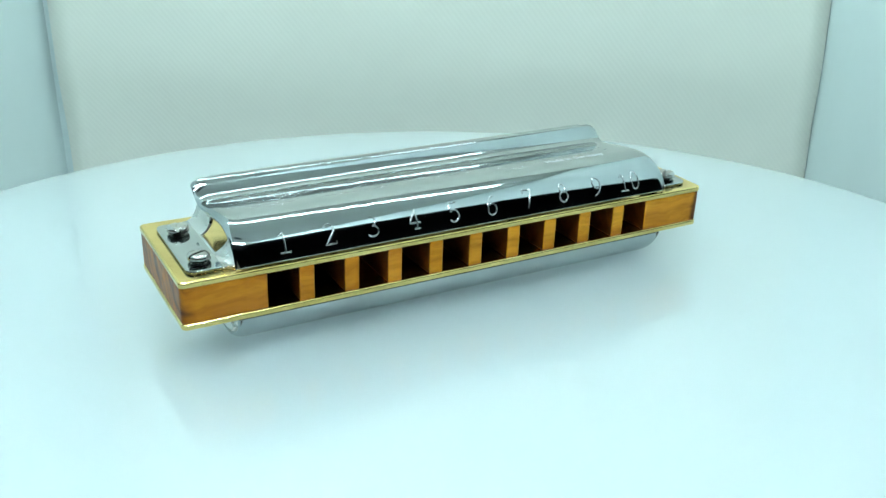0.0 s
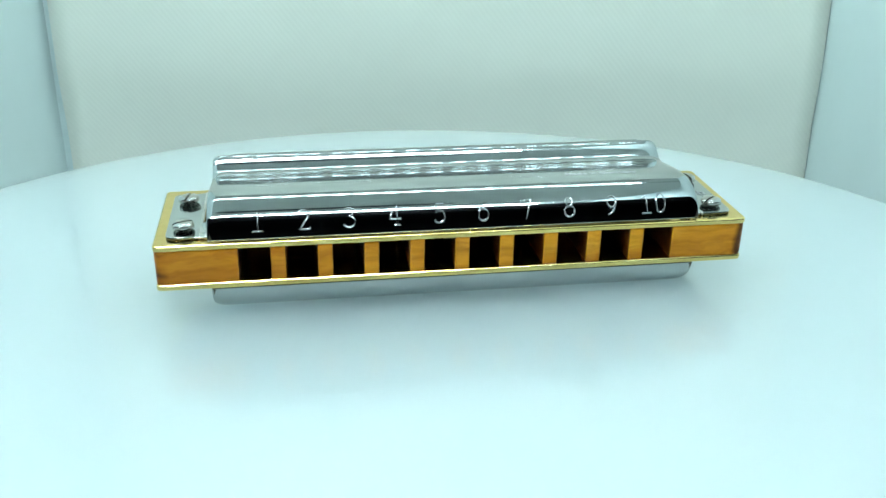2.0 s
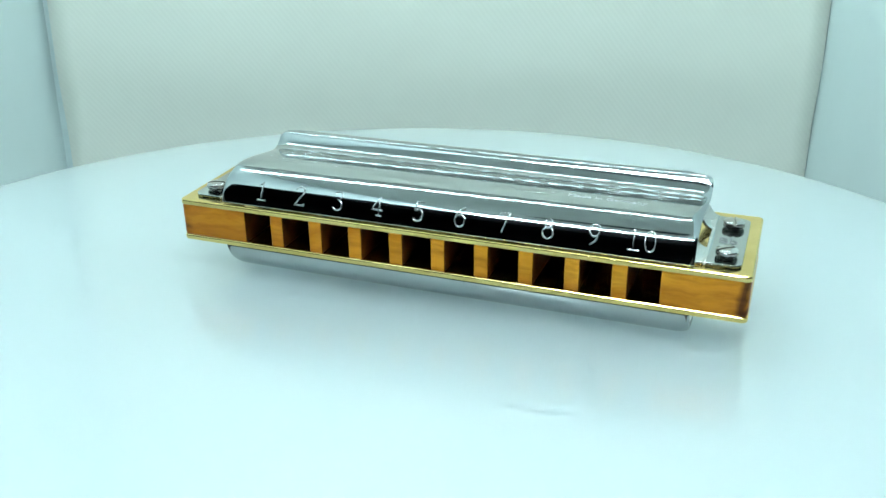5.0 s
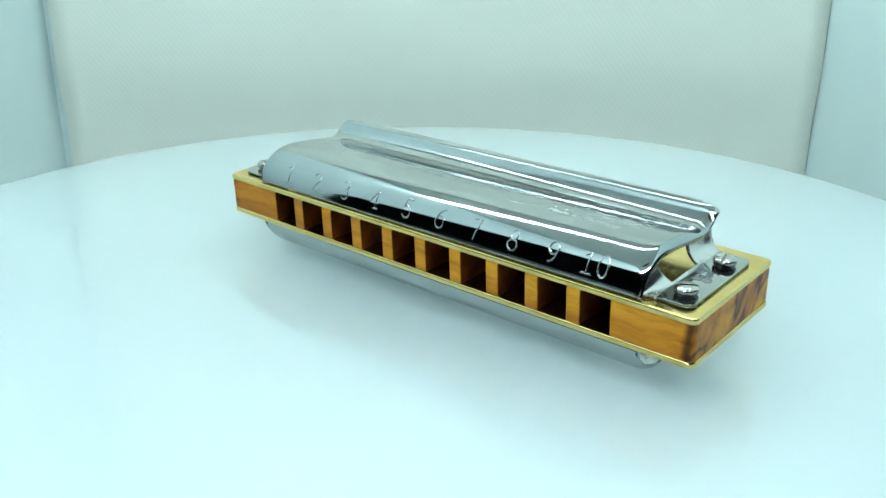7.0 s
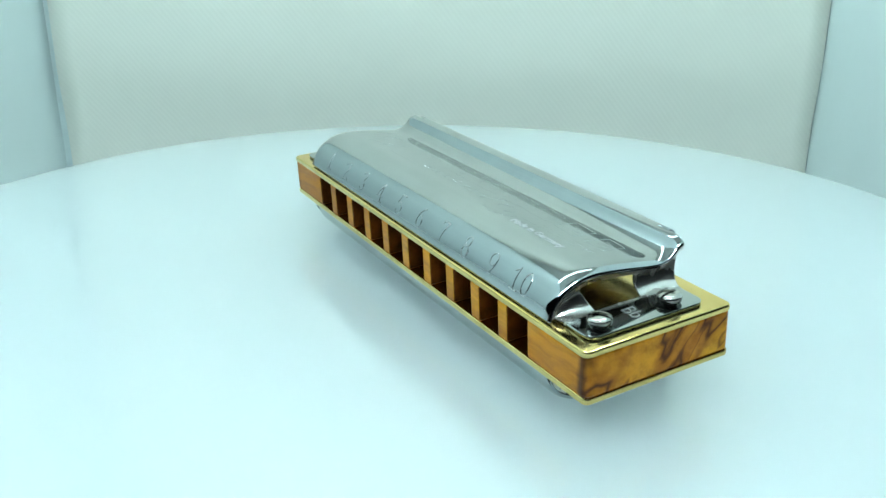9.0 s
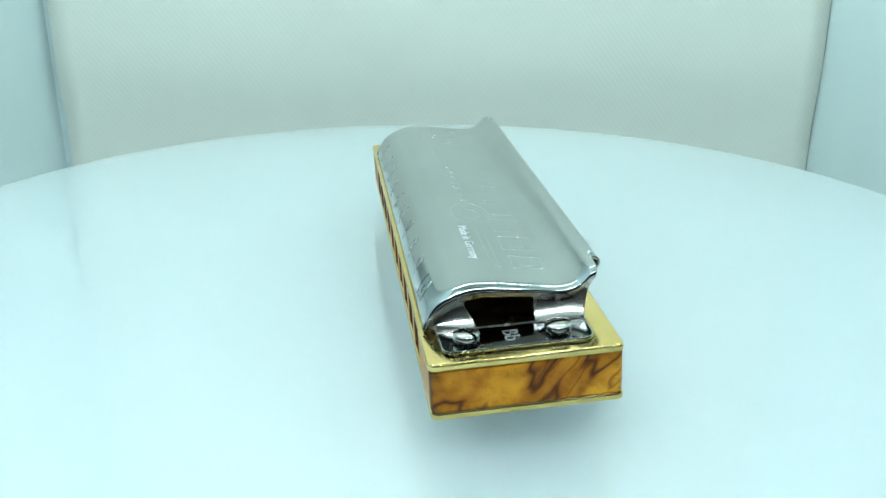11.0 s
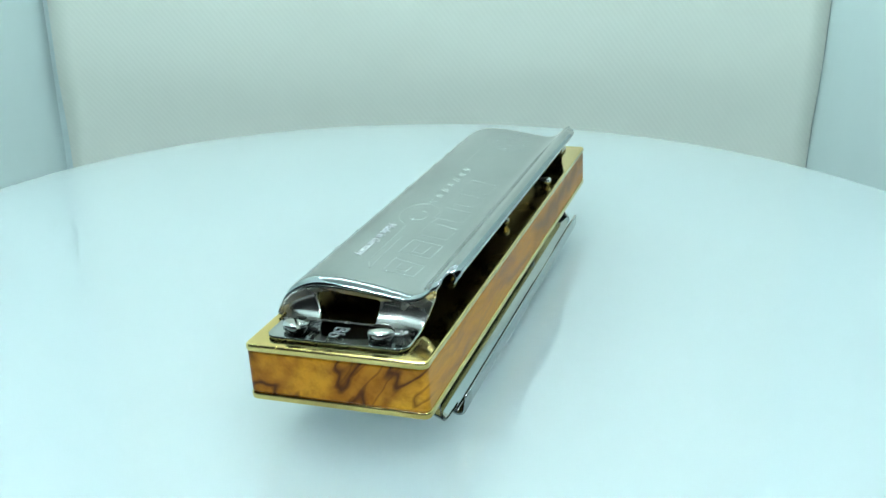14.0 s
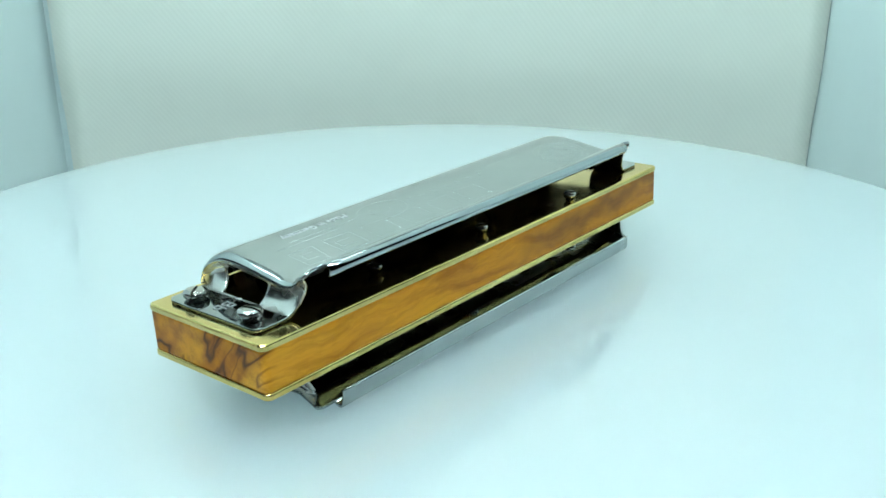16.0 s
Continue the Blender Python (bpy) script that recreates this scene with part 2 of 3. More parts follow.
# ---------------------------------------------------------------- the light box
def light_box():
    box = thing("photo_light_box", "white open-fronted photo light box lined in pale blue-white sheet", "light box", pose(0, 0, BOX_Z0))
    h, t = BOX_Z1 - BOX_Z0, 0.004
    part("back_panel", block(BOX_X0 - t, BOX_X1 + t, BOX_Y1 + 0.003, BOX_Y1 + 0.003 + t, -0.011, h), LINING, box)
    # the side panels lean back from the top towards the floor at their front edge
    rake = [(BOX_Y1 + 0.003, 0), (BOX_Y1 + 0.003, h), (BOX_Y0, h), (0.045, h - 0.05), (0.11, h - 0.13), (0.15, 0.115), (0.168, 0)]
    for x in (BOX_X0 - t, BOX_X1):
        bm = bmesh.new()
        a = [bm.verts.new((x, y, z)) for y, z in rake]
        b = [bm.verts.new((x + t, y, z)) for y, z in rake]
        bm.faces.new(a)
        bm.faces.new(b[::-1])
        for i in range(len(a)):
            j = (i + 1) % len(a)
            bm.faces.new((a[i], b[i], b[j], a[j]))
        part("side_panel", bm, LINING, box)
    part("floor_panel", block(BOX_X0 - t, BOX_X1 + t, BOX_Y0, BOX_Y1 + 0.003, -0.011, 0), FLOOR_MAT, box, "grey floor panel")
    # ceiling panel with its oval shooting hole
    cx, cy, rx, ry = -0.008, 0.085, 0.07, 0.014
    x0, x1, y0, y1 = BOX_X0 - t, BOX_X1 + t, BOX_Y0, BOX_Y1 + 0.003 + t
    angles = sorted([2 * math.pi * i / 64 for i in range(64)] + [math.atan2(y - cy, x - cx) % (2 * math.pi) for x in (x0, x1) for y in (y0, y1)])
    bm = bmesh.new()
    rings = {}
    for z in (h, h + t):
        inner, outer = [], []
        for a in angles:
            c, s = math.cos(a), math.sin(a)
            k = min(((x1 if c > 0 else x0) - cx) / c if abs(c) > 1e-9 else 9, ((y1 if s > 0 else y0) - cy) / s if abs(s) > 1e-9 else 9)
            inner.append(bm.verts.new((cx + rx * c, cy + ry * s, z)))
            outer.append(bm.verts.new((cx + k * c, cy + k * s, z)))
        rings[z] = (inner, outer)
    (i0, o0), (i1, o1) = rings[h], rings[h + t]
    n = len(angles)
    for i in range(n):
        j = (i + 1) % n
        bm.faces.new((i0[i], i0[j], o0[j], o0[i]))
        bm.faces.new((i1[i], o1[i], o1[j], i1[j]))
        bm.faces.new((i0[i], i1[i], i1[j], i0[j]))
        bm.faces.new((o0[i], o0[j], o1[j], o1[i]))
    part("top_panel", bm, CEILING_LINING, box, "grey-white top panel with an oval hole")
    # two bars of small square lamps under the top
    for y, glow in ((BOX_Y0 + 0.018, LED), (0.275, LED_REAR)):
        bar = part("led_bar", block(BOX_X0 + 0.001, BOX_X1 - 0.001, y - 0.0092, y + 0.0092, h - 0.0025, h), PLASTIC, box, "narrow strip of bright white diodes")
        for i in range(24):
            x = -0.0165 + (i - 11.5) * 0.0112
            part("diode", block(x - 0.0022, x + 0.0022, y - 0.0076, y + 0.0076, h - 0.004, h - 0.0024), glow, bar)
    return box


light_box()


def backdrop_sheet():
    bm = bmesh.new()
    nx, nz = 40, 60
    x0, x1 = BOX_X0 + 0.0036, BOX_X1 - 0.0005
    def grid(dy):
        out = []
        for j in range(nz + 1):
            row = []
            for i in range(nx + 1):
                x, z = x0 + (x1 - x0) * i / nx, BOX_Z0 + 0.0005 + (BOX_Z1 - BOX_Z0 - 0.004) * j / nz
                hem = max(0.0, min(1.0, (0.004 - z) / 0.03))
                y = BOX_Y1 - 0.0026 + 0.0004 * math.sin(x * 40 + 1) + 0.0003 * math.sin(z * 55) + 0.0024 * hem * hem * (3 - 2 * hem)
                row.append(bm.verts.new((x, y + dy, z)))
            out.append(row)
        return out
    f, b = grid(0), grid(0.0012)
    for j in range(nz):
        for i in range(nx):
            bm.faces.new((f[j][i], f[j][i + 1], f[j + 1][i + 1], f[j + 1][i]))
            bm.faces.new((b[j][i], b[j + 1][i], b[j + 1][i + 1], b[j][i + 1]))
    for j in range(nz):
        bm.faces.new((f[j][0], f[j + 1][0], b[j + 1][0], b[j][0]))
        bm.faces.new((f[j][nx], b[j][nx], b[j + 1][nx], f[j + 1][nx]))
    for i in range(nx):
        bm.faces.new((f[0][i], b[0][i], b[0][i + 1], f[0][i + 1]))
        bm.faces.new((f[nz][i], f[nz][i + 1], b[nz][i + 1], b[nz][i]))
    ob = part("backdrop_sheet", bm, BACKDROP, None, "", True)
    return tagged(ob, "cream woven backdrop sheet hanging at the back of the box", "backdrop")


backdrop_sheet()


# ---------------------------------------------------------------- the turntable
def turntable():
    table = thing("turntable", "white glossy round acrylic turntable with a grey base", "turntable", pose(*AXIS, BOX_Z0))
    top = -BOX_Z0 - 0.0006
    part("base", turned([(0.062, 0), (0.064, 0.002), (0.064, 0.016), (0.060, 0.019), (0.02, 0.019), (0.02, top - 0.025)], 48), PLASTIC, table, "grey plastic base", True)
    r = 0.119
    platter = part("platter", turned([(r - 0.001, top - 0.025), (r, top - 0.024), (r, top - 0.0012), (r - 0.0004, top - 0.0003), (r - 0.0012, top)], 160, None, (-0.0049, -0.0018)), ACRYLIC, table, "glossy white acrylic disc")
    return table, platter


TABLE, PLATTER = turntable()


# ---------------------------------------------------------------- the harmonica (sizes in millimetres)
HALF_L, HALF_W = 50.9, 12.6
Z_TOP, Z_LOW, PLATE = 13.8, 5.8, 1.05
MID = (Z_TOP + Z_LOW) / 2
FLANGE = Z_TOP + 0.55
# side profile of a cover from the front edge over the crest to the flared rear lip: (y, z)
KNOTS = [(-12.05, 14.05), (-11.75, 15.3), (-11.25, 16.6), (-10.2, 17.95), (-8.7, 19.0), (-6.8, 19.75), (-4.6, 20.0), (-2.0, 19.8), (0.8, 19.4), (4.0, 18.85),
         (6.4, 18.48), (7.9, 18.42), (9.1, 18.8)]


def rolled(start, cy, cz, r, first, last):
    """A side profile with its rear edge rolled over into a small tube round (cy, cz)."""
    return start + [(cy + r * math.cos(radians(a)), cz + r * math.sin(radians(a))) for a in range(first, last - 1, -22)]


def smooth_curve(knots, count):
    p = np.array(knots, float)
    p = np.vstack([2 * p[0] - p[1], p, 2 * p[-1] - p[-2]])
    out = []
    for i in range(1, len(p) - 2):
        for u in np.linspace(0, 1, 24, endpoint=False):
            a, b, c, d = p[i - 1], p[i], p[i + 1], p[i + 2]
            out.append(0.5 * (2 * b + (c - a) * u + (2 * a - 5 * b + 4 * c - d) * u * u + (3 * b - a - 3 * c + d) * u ** 3))
    out = np.array(out + [p[-2]])
    for _ in range(14):
        out[1:-1] = 0.25 * out[:-2] + 0.5 * out[1:-1] + 0.25 * out[2:]
    run = np.concatenate([[0], np.cumsum(np.linalg.norm(np.diff(out, axis=0), axis=1))])
    s = np.linspace(0, run[-1], count)
    return np.stack([np.interp(s, run, out[:, 0]), np.interp(s, run, out[:, 1])], 1), run[-1]


SIDE, SIDE_RUN = smooth_curve(rolled(KNOTS[:10] + [(6.2, 18.5), (7.6, 18.5), (8.9, 18.9), (10.0, 19.74), (10.62, 20.47)], 11.85, 19.88, 1.0, 110, -66), 141)
SIDE_LOW, _ = smooth_curve(rolled(KNOTS, 12.0, 18.95, 1.2, 132, 0) + [(13.23, 18.3), (13.25, 17.7), (13.25, 17.1)], 141)


def on_cover(s):
    """Place (y, z) and outward normal of the cover's side profile, s millimetres from its front edge."""
    k = max(0.0, min(1.0, s / SIDE_RUN)) * (len(SIDE) - 1)
    i = min(int(k), len(SIDE) - 2)
    p = SIDE[i] + (SIDE[i + 1] - SIDE[i]) * (k - i)
    t = SIDE[i + 1] - SIDE[i]
    t = t / np.linalg.norm(t)
    return p, np.array([-t[1], t[0]])


def cover_mesh(flip):
    """A pressed cover: long shell, rounded ends that drop to a flange, a window in each end wall."""
    side = SIDE_LOW if flip else SIDE
    n = len(side)
    trim = next(i for i in range(n) if side[i][0] > (11.1 if flip else 11.5))
    # x, how far the section has sunk to the flange, how far it has drawn in
    keys = np.array([(38.95, 0, 0), (39.8, 0, 0), (40.7, 0.01, 0.0), (41.5, 0.05, 0.02), (42.05, 0.12, 0.06), (42.15, 0.2, 0.12), (41.75, 0.29, 0.2), (41.35, 0.37, 0.3), (41.3, 0.47, 0.43),
                     (41.5, 0.6, 0.58), (41.85, 0.74, 0.74), (42.35, 0.86, 0.87), (43.0, 0.95, 0.95), (43.7, 0.99, 0.99), (44.5, 1.0, 1.0)])
    fine = np.stack([np.interp(np.linspace(0, len(keys) - 1, 71), range(len(keys)), keys[:, k]) for k in range(3)], 1)
    for _ in range(8):
        fine[1:-1] = 0.25 * fine[:-2] + 0.5 * fine[1:-1] + 0.25 * fine[2:]
    ends = [tuple(q) for q in fine] + [(46.0, 1, 1), (47.5, 1, 1), (48.0, 1, 1), (48.4, 1, 1), (48.7, 1, 1), (48.88, 1, 1), (48.95, 1, 1)]
    # columns of the end window, and the rows that it takes
    pane0, pane1 = int(0.27 * trim), int(0.67 * trim)
    stations = [(-x, a, b) for x, a, b in reversed(ends)] + [(x, 0, 0) for x in np.linspace(-38.5, 38.5, 27)] + ends
    bm = bmesh.new()
    grid = []
    for x, sink, draw in stations:
        row = []
        outer = abs(x) - 47.5
        corner = 1.45 - math.sqrt(max(0.0, 1.45 ** 2 - max(0.0, outer) ** 2)) if outer > 0 else 0.0
        y_low, y_high = -10.4 + corner, 9.3 - corner
        for i in range(n):
            if sink > 0 or abs(x) > 38.8:
                u = min(i, trim) / trim
                y, z = side[min(i, trim)]
            else:
                u = i / (n - 1)
                y, z = side[i]
            z = FLANGE + (z - FLANGE) * (1 - sink)
            y = y + (y_low + (y_high - y_low) * u - y) * draw
            if flip:
                z = 2 * MID - z
            row.append(bm.verts.new((x * MM, y * MM, z * MM)))
        grid.append(row)
    for a in range(len(grid) - 1):
        for i in range(n - 1):
            far = max(abs(stations[a][0]), abs(stations[a + 1][0]))
            if far > 38.8 and i >= trim:
                continue
            sink = (stations[a][1] + stations[a + 1][1]) / 2
            inset = 0 if sink > 0.5 else int((0.5 - sink) * 28)
            if 0.4 < sink < 0.95 and far < 43.6 and pane0 + inset <= i < pane1 - inset // 2:
                continue
            face = bm.faces.new((grid[a][i], grid[a][i + 1], grid[a + 1][i + 1], grid[a + 1][i]))
            face.material_index = 1 if sink > 0.24 and far < 43.6 else 4 if flip and side[i][0] > 8.6 else 0
    loose = [v for v in bm.verts if not v.link_faces]
    bmesh.ops.delete(bm, geom=loose, context="VERTS")
    bmesh.ops.recalc_face_normals(bm, faces=bm.faces)
    up = -1 if flip else 1
    bm.faces.ensure_lookup_table()
    top = max(bm.faces, key=lambda f: up * f.calc_center_median().z)
    if top.normal.z * up < 0:
        bmesh.ops.reverse_faces(bm, faces=bm.faces)
    return bm


def place_cover(name, flip, parent, label):
    bm = cover_mesh(flip)
    me = bpy.data.meshes.new(name)
    for f in bm.faces:
        f.smooth = True
    bm.to_mesh(me)
    bm.free()
    # slots 2 and 3, the sheet's inner faces, hold the shade-darkened metal
    for mat in (CHROME, SATIN, INSIDE_SHADE, INSIDE_SHADE, CHROME, CHROME, CHROME):
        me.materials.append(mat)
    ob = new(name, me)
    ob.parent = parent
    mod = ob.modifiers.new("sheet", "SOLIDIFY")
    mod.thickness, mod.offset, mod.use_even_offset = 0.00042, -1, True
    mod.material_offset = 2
    return tagged(ob, label)


def etched(name, words, size, x, s, parent, label="", metal=ETCHED):
    """Lettering laid into the cover's curve at x along it and s up it (millimetres)."""
    bm = lettering(words, size, 0.02)
    for k in range(1, 10):
        geom = bm.verts[:] + bm.edges[:] + bm.faces[:]
        bmesh.ops.bisect_plane(bm, geom=geom, plane_co=(0, size * k / 10, 0), plane_no=(0, 1, 0))
    for v in bm.verts:
        p, nrm = on_cover(s + v.co.y)
        lift = 0.02 + v.co.z
        v.co = Vector(((x + v.co.x) * MM, (p[0] + nrm[0] * lift) * MM, (p[1] + nrm[1] * lift) * MM))
    return part(name, bm, metal, parent, label)


def engraved(name, strokes, width, height, parent, metal, label=""):
    """Thin rounded ridges on the cover along strokes of (x, s) points, joined into one mark."""
    bm = bmesh.new()
    for points in strokes:
        fine = []
        for a, b in zip(points, points[1:]):
            k = max(1, int(math.dist(a, b) / 0.4))
            fine += [(a[0] + (b[0] - a[0]) * i / k, a[1] + (b[1] - a[1]) * i / k) for i in range(k)]
        fine.append(points[-1])
        rows = []
        for i, (x, s) in enumerate(fine):
            q0, q1 = fine[max(0, i - 1)], fine[min(len(fine) - 1, i + 1)]
            dx, ds = q1[0] - q0[0], q1[1] - q0[1]
            l = math.hypot(dx, ds) or 1
            row = []
            for side, lift in ((-1, -0.01), (-0.6, 0.62), (0, 1.0), (0.6, 0.62), (1, -0.01)):
                xx, ss = x - ds / l * side * width / 2, s + dx / l * side * width / 2
                p, nrm = on_cover(ss)
                up = 0.004 + lift * height
                row.append(bm.verts.new((xx * MM, (p[0] + nrm[0] * up) * MM, (p[1] + nrm[1] * up) * MM)))
            rows.append(row)
        for a, b in zip(rows, rows[1:]):
            for i in range(4):
                bm.faces.new((a[i], a[i + 1], b[i + 1], b[i]))
    return part(name, bm, metal, parent, label, True)


def bow(cx, cy, rx, ry, a0, a1, steps=14):
    return [(cx + rx * math.cos(radians(a0 + (a1 - a0) * i / steps)), cy + ry * math.sin(radians(a0 + (a1 - a0) * i / steps))) for i in range(steps + 1)]


def digit_strokes(d):
    """Strokes of a serif numeral in a box 0.6 wide and 1 high."""
    return {
        "0": [bow(0.3, 0.5, 0.24, 0.5, 90, 450, 24)],
        "1": [[(0.08, 0.80), (0.2, 0.86), (0.32, 1.0), (0.32, 0.0)], [(0.06, 0.0), (0.58, 0.0)]],
        "2": [bow(0.3, 0.72, 0.25, 0.28, 165, -35) + [(0.06, 0.0), (0.58, 0.0), (0.6, 0.14)]],
        "3": [bow(0.28, 0.76, 0.22, 0.24, 155, -85), bow(0.28, 0.27, 0.27, 0.27, 88, -155)],
        "4": [[(0.42, 0.0), (0.42, 1.0), (0.02, 0.3), (0.62, 0.3)], [(0.26, 0.0), (0.58, 0.0)]],
        "5": [[(0.54, 1.0), (0.15, 1.0), (0.1, 0.54)] + bow(0.29, 0.31, 0.27, 0.31, 130, -150)],
        "6": [bow(0.3, 0.3, 0.25, 0.3, 90, 450, 22), bow(0.56, 0.32, 0.5, 0.67, 182, 98)],
        "7": [[(0.06, 0.84), (0.08, 1.0), (0.58, 1.0), (0.24, 0.0)]],
        "8": [bow(0.3, 0.76, 0.19, 0.24, 90, 450, 20), bow(0.3, 0.27, 0.26, 0.27, 90, 450, 22)],
        "9": [bow(0.3, 0.7, 0.25, 0.3, 90, 450, 22), bow(0.04, 0.68, 0.5, 0.67, 2, -82)],
    }[d]


def cover_number(value, x, s, size, parent):
    wide = 0.78 * size
    strokes = []
    for k, d in enumerate(str(value)):
        left = x - wide * len(str(value)) / 2 + k * wide + 0.09 * size
        strokes += [[(left + u * size, s + v * size) for u, v in line] for line in digit_strokes(d)]
    return engraved("number", strokes, 0.3, 0.075, parent, NUMERAL)


def screw(x, y, z, up, turn, parent, name="screw"):
    """A slotted cheese-head screw standing on a collar; up is 1 or -1."""
    bm = turned([(1.3 * MM, 0), (1.3 * MM, 0.3 * MM), (1.62 * MM, 0.34 * MM), (1.76 * MM, 0.45 * MM), (1.78 * MM, 0.95 * MM), (1.7 * MM, 1.15 * MM), (1.45 * MM, 1.3 * MM), (0.9 * MM, 1.4 * MM), (0.3 * MM, 1.43 * MM)], 36)
    head = part(name, bm, STEEL, parent, "slotted nickel screw", True)
    cut = bmesh.new()
    bmesh.ops.create_cube(cut, size=1)
    for v in cut.verts:
        v.co = Vector((v.co.x * 5 * MM, v.co.y * 0.46 * MM, (1.45 + v.co.z * 1.1) * MM))
    me = bpy.data.meshes.new("slot")
    cut.to_mesh(me)
    cut.free()
    tool = bpy.data.objects.new("slot", me)
    scene.collection.objects.link(tool)
    mod = head.modifiers.new("slot", "BOOLEAN")
    mod.object, mod.operation, mod.solver = tool, "DIFFERENCE", "EXACT"
    bpy.context.view_layer.update()
    done = bpy.data.meshes.new_from_object(head.evaluated_get(bpy.context.evaluated_depsgraph_get()))
    head.modifiers.clear()
    head.data = done
    bpy.data.objects.remove(tool)
    split = head.modifiers.new("split", "EDGE_SPLIT")
    split.split_angle = radians(38)
    head.matrix_basis = pose(x * MM, y * MM, z * MM, 0 if up > 0 else 180, 0, turn)
    return head


def harmonica():
    ob = thing("harmonica", "ten-hole harmonica with olive-wood comb, brass plates and chrome covers", "harmonica")
    # comb with ten open channels
    e = 0.12
    x0, x1, y0, y1, r = -HALF_L + e, HALF_L - e, -HALF_W + e, HALF_W - e, 0.95
    outline = [p for p in round_rect(x0, x1, y0, y1, r, 5)]
    start = [p for p in outline if p[0] > 0 and p[1] < 0]
    rest = [p for p in outline if p not in start and not (p[0] < 0 and p[1] < 0)]
    close = [p for p in outline if p[0] < 0 and p[1] < 0]
    teeth = []
    for k in range(10):
        a = -37.3 + k * 7.72
        b = a + 5.15
        deep = 8.6 - 0.55 * k
        teeth += [(a, y0), (a + 0.1, deep), (b - 0.1, deep), (b, y0)]
    comb = part("comb", prism([(x * MM, y * MM) for x, y in start + rest + close + teeth], (Z_LOW + PLATE) * MM, (Z_TOP - PLATE) * MM), WOOD, ob, "honey-brown olive wood comb with dark veins")
    # channel walls get the red wood with the holes' shade in its colour
    comb.data.materials.append(STAINED_SHADED)
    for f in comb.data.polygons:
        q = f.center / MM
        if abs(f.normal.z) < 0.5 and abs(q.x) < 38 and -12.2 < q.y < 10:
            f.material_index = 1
    soften(comb, 0.00026, 3, 30)
    for name, z0 in (("reed_plate", Z_TOP - PLATE), ("reed_plate", Z_LOW)):
        p = part(name, prism([(x * MM, y * MM) for x, y in round_rect(-HALF_L, HALF_L, -HALF_W, HALF_W, 1.0, 6)], z0 * MM, (z0 + PLATE) * MM), BRASS, ob, "polished brass plate")
        soften(p, 0.00028, 3, 50)
    top = place_cover("cover", False, ob, "polished chrome upper cover with engraved numbers")
    low = place_cover("cover", True, ob, "polished chrome lower cover")
    for k in range(10):
        cover_number(k + 1, -34.0 + k * 7.53, 1.35, 3.35, top)
    etched("lettering", "Made in Germany", 1.82, 26.5, 11.2, top, "small engraved maker's country line", FROSTED)
    # plain outlined shapes, a curved flourish, a round emblem and fine lines stand for the maker's marks
    for k, (x, w) in enumerate(((-6.0, 5.6), (1.4, 5.4), (9.0, 5.2), (16.4, 5.4), (24.0, 5.4), (31.6, 4.6))):
        wide = 0.13 if k > 3 else 0.06
        strokes = [[(x, 16.6), (x + w, 16.3 + 0.3 * (k % 2)), (x + w - 0.3, 20.9), (x + 0.4 * (k % 2), 21.2), (x, 16.6)]]
        if k > 3:
            strokes.append([(x + 1.3, 18.0), (x + w - 1.2, 17.9), (x + w - 1.3, 19.5), (x + 1.4, 19.7)])
        engraved("engraved_outline", strokes, wide, 0.03 if k > 3 else 0.01, top, FAINT)
    engraved("engraved_line", [[(19.8, 13.7), (33.2, 13.7)], [(24.0, 14.7), (36.4, 14.7), (34.6, 13.9)]], 0.13, 0.03, top, FAINT)
    engraved("engraved_flourish", [bow(14.0, 14.0, 4.9, 3.0, 60, 345, 30), bow(14.6, 14.0, 2.1, 1.3, -60, 190, 16)], 0.12, 0.025, top, FAINT)
    for k in range(7):
        x = -12 + k * 3.1
        engraved("engraved_bar", [[(x, 13.2), (x + 0.7, 14.6), (x + 1.2, 13.3), (x + 1.7, 14.7)]], 0.1, 0.02, top, FAINT)
    for rx, rs in ((6.0, 4.9), (4.9, 3.9), (2.2, 1.7)):
        engraved("engraved_ring", [[(-32.4 + rx * math.cos(2 * math.pi * i / 60), 17.0 + rs * math.sin(2 * math.pi * i / 60) + 0.12 * math.sin(i * 1.7)) for i in range(61)]], 0.12, 0.025, top, FAINT)
    engraved("engraved_ray", [[(-32.4 + r * math.cos(a) * 1.25, 17.0 + r * math.sin(a)) for r in (1.9, 3.6)] for a in [k * 0.45 for k in range(14)]], 0.1, 0.02, top, FAINT)
    engraved("engraved_line", [[(-24, 12.6), (-13, 12.6)]], 0.12, 0.02, top, FAINT)
    # the key stamped on the flange
    bm = lettering("Bb", 3.0, 0.02)
    for v in bm.verts:
        v.co = Vector(((46.1 + v.co.x) * MM, (-2.1 + v.co.y) * MM, (FLANGE + 0.015 + v.co.z) * MM))
    part("key_letters", bm, ETCHED, top)
    for x, turns in ((-46.2, (20, 75)), (46.4, (35, 100))):
        for y, a in zip((-7.0, 5.0), turns):
            screw(x, y, FLANGE, 1, a, ob)
            screw(x, y, 2 * MID - FLANGE, -1, a, ob)
    for x, y in ((-22.2, 10.6), (1.2, 8.7), (24.3, 6.7)):
        for z, up in ((Z_TOP, 1), (Z_LOW, -1)):
            bm = turned([(0.75 * MM, 0), (0.75 * MM, 0.5 * MM), (1.1 * MM, 0.55 * MM), (1.15 * MM, 1.2 * MM), (0.95 * MM, 1.5 * MM), (0.4 * MM, 1.62 * MM)], 20)
            bolt = part("plate_bolt", bm, STEEL, ob, "small round plate bolt", True)
            bolt.matrix_basis = pose(x * MM, y * MM, z * MM, 0 if up > 0 else 180)
    return ob, top


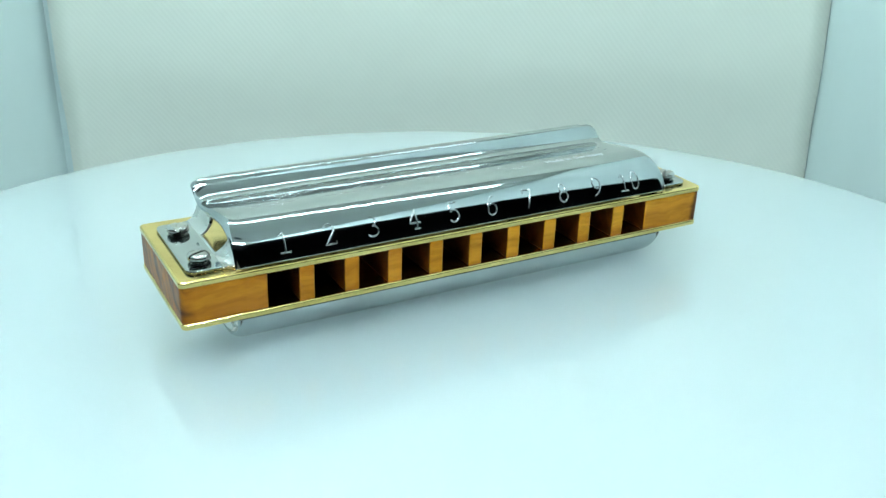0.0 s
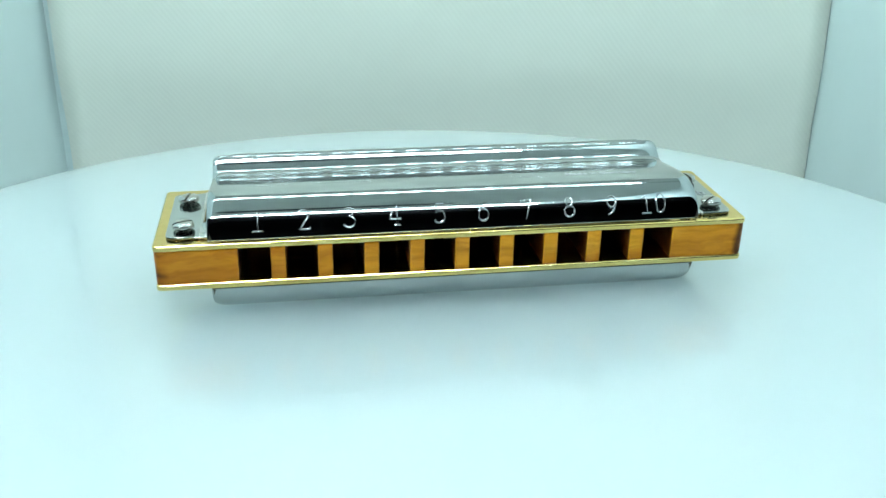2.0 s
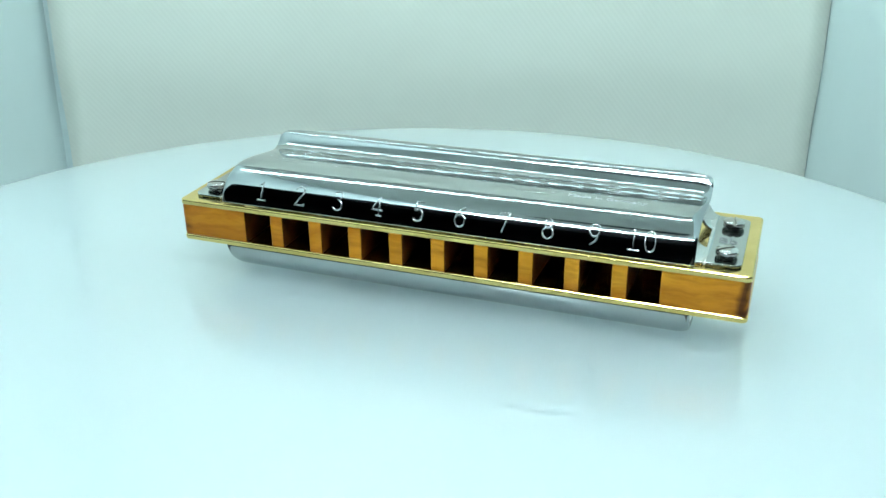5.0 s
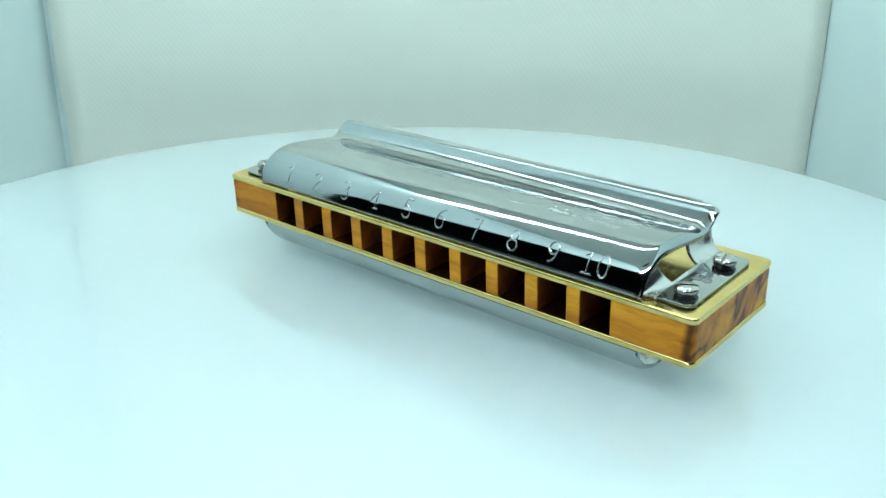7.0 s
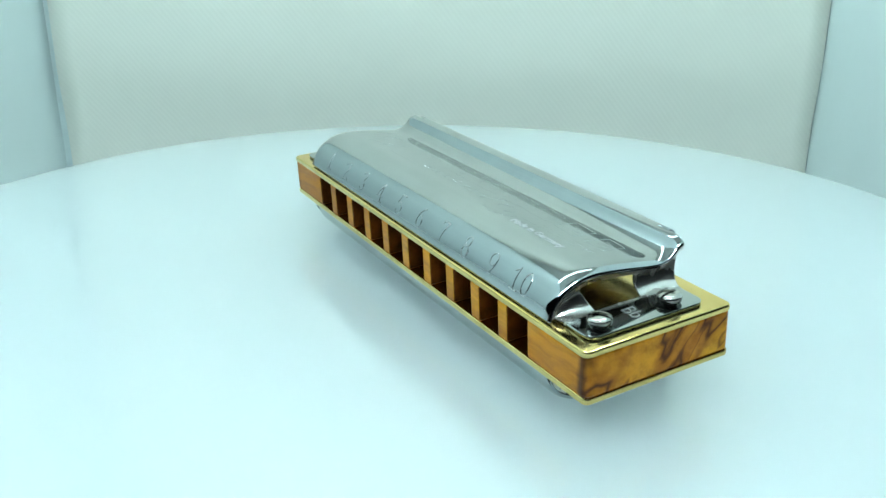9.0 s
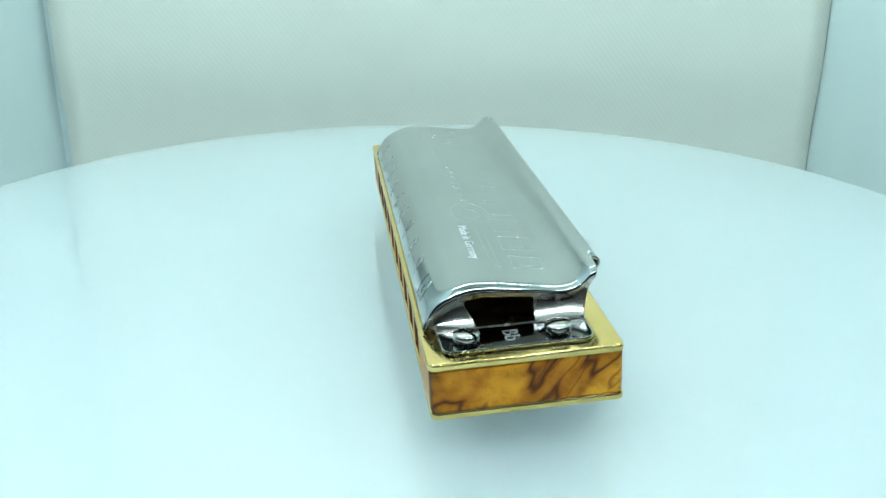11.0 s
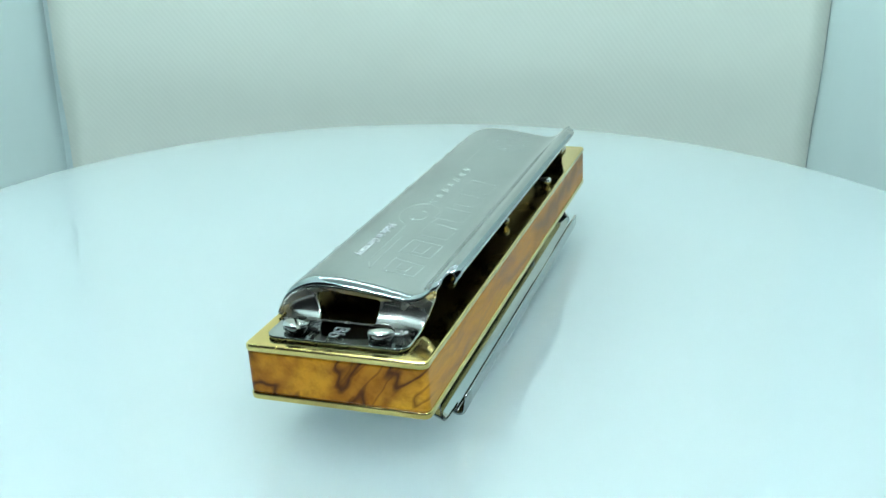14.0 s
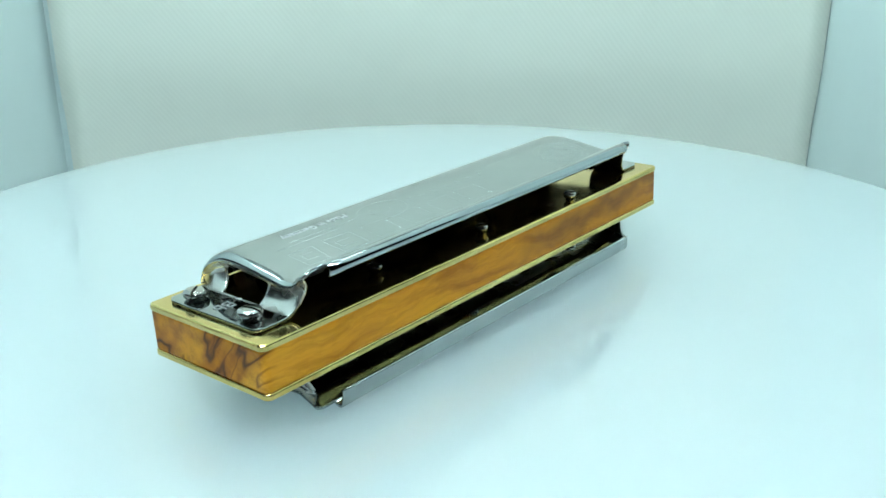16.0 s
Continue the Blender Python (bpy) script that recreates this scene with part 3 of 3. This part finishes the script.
HARP, TOP_COVER = harmonica()


def motions():
    times = [0.5 * i for i in range(33)]
    angles = np.interp(times, [t for t, a in TURNS], [a for t, a in TURNS])
    walk(PLATTER, [(t, pose(0, 0, 0, 0, 0, a)) for t, a in zip(times, angles)])
    seat = pose(0.0028, 0.0049, 0.0002, 3.15, 0.4, 0)
    walk(HARP, [(t, pose(*AXIS, 0, 0, 0, a) @ seat) for t, a in zip(times, angles)])


motions()
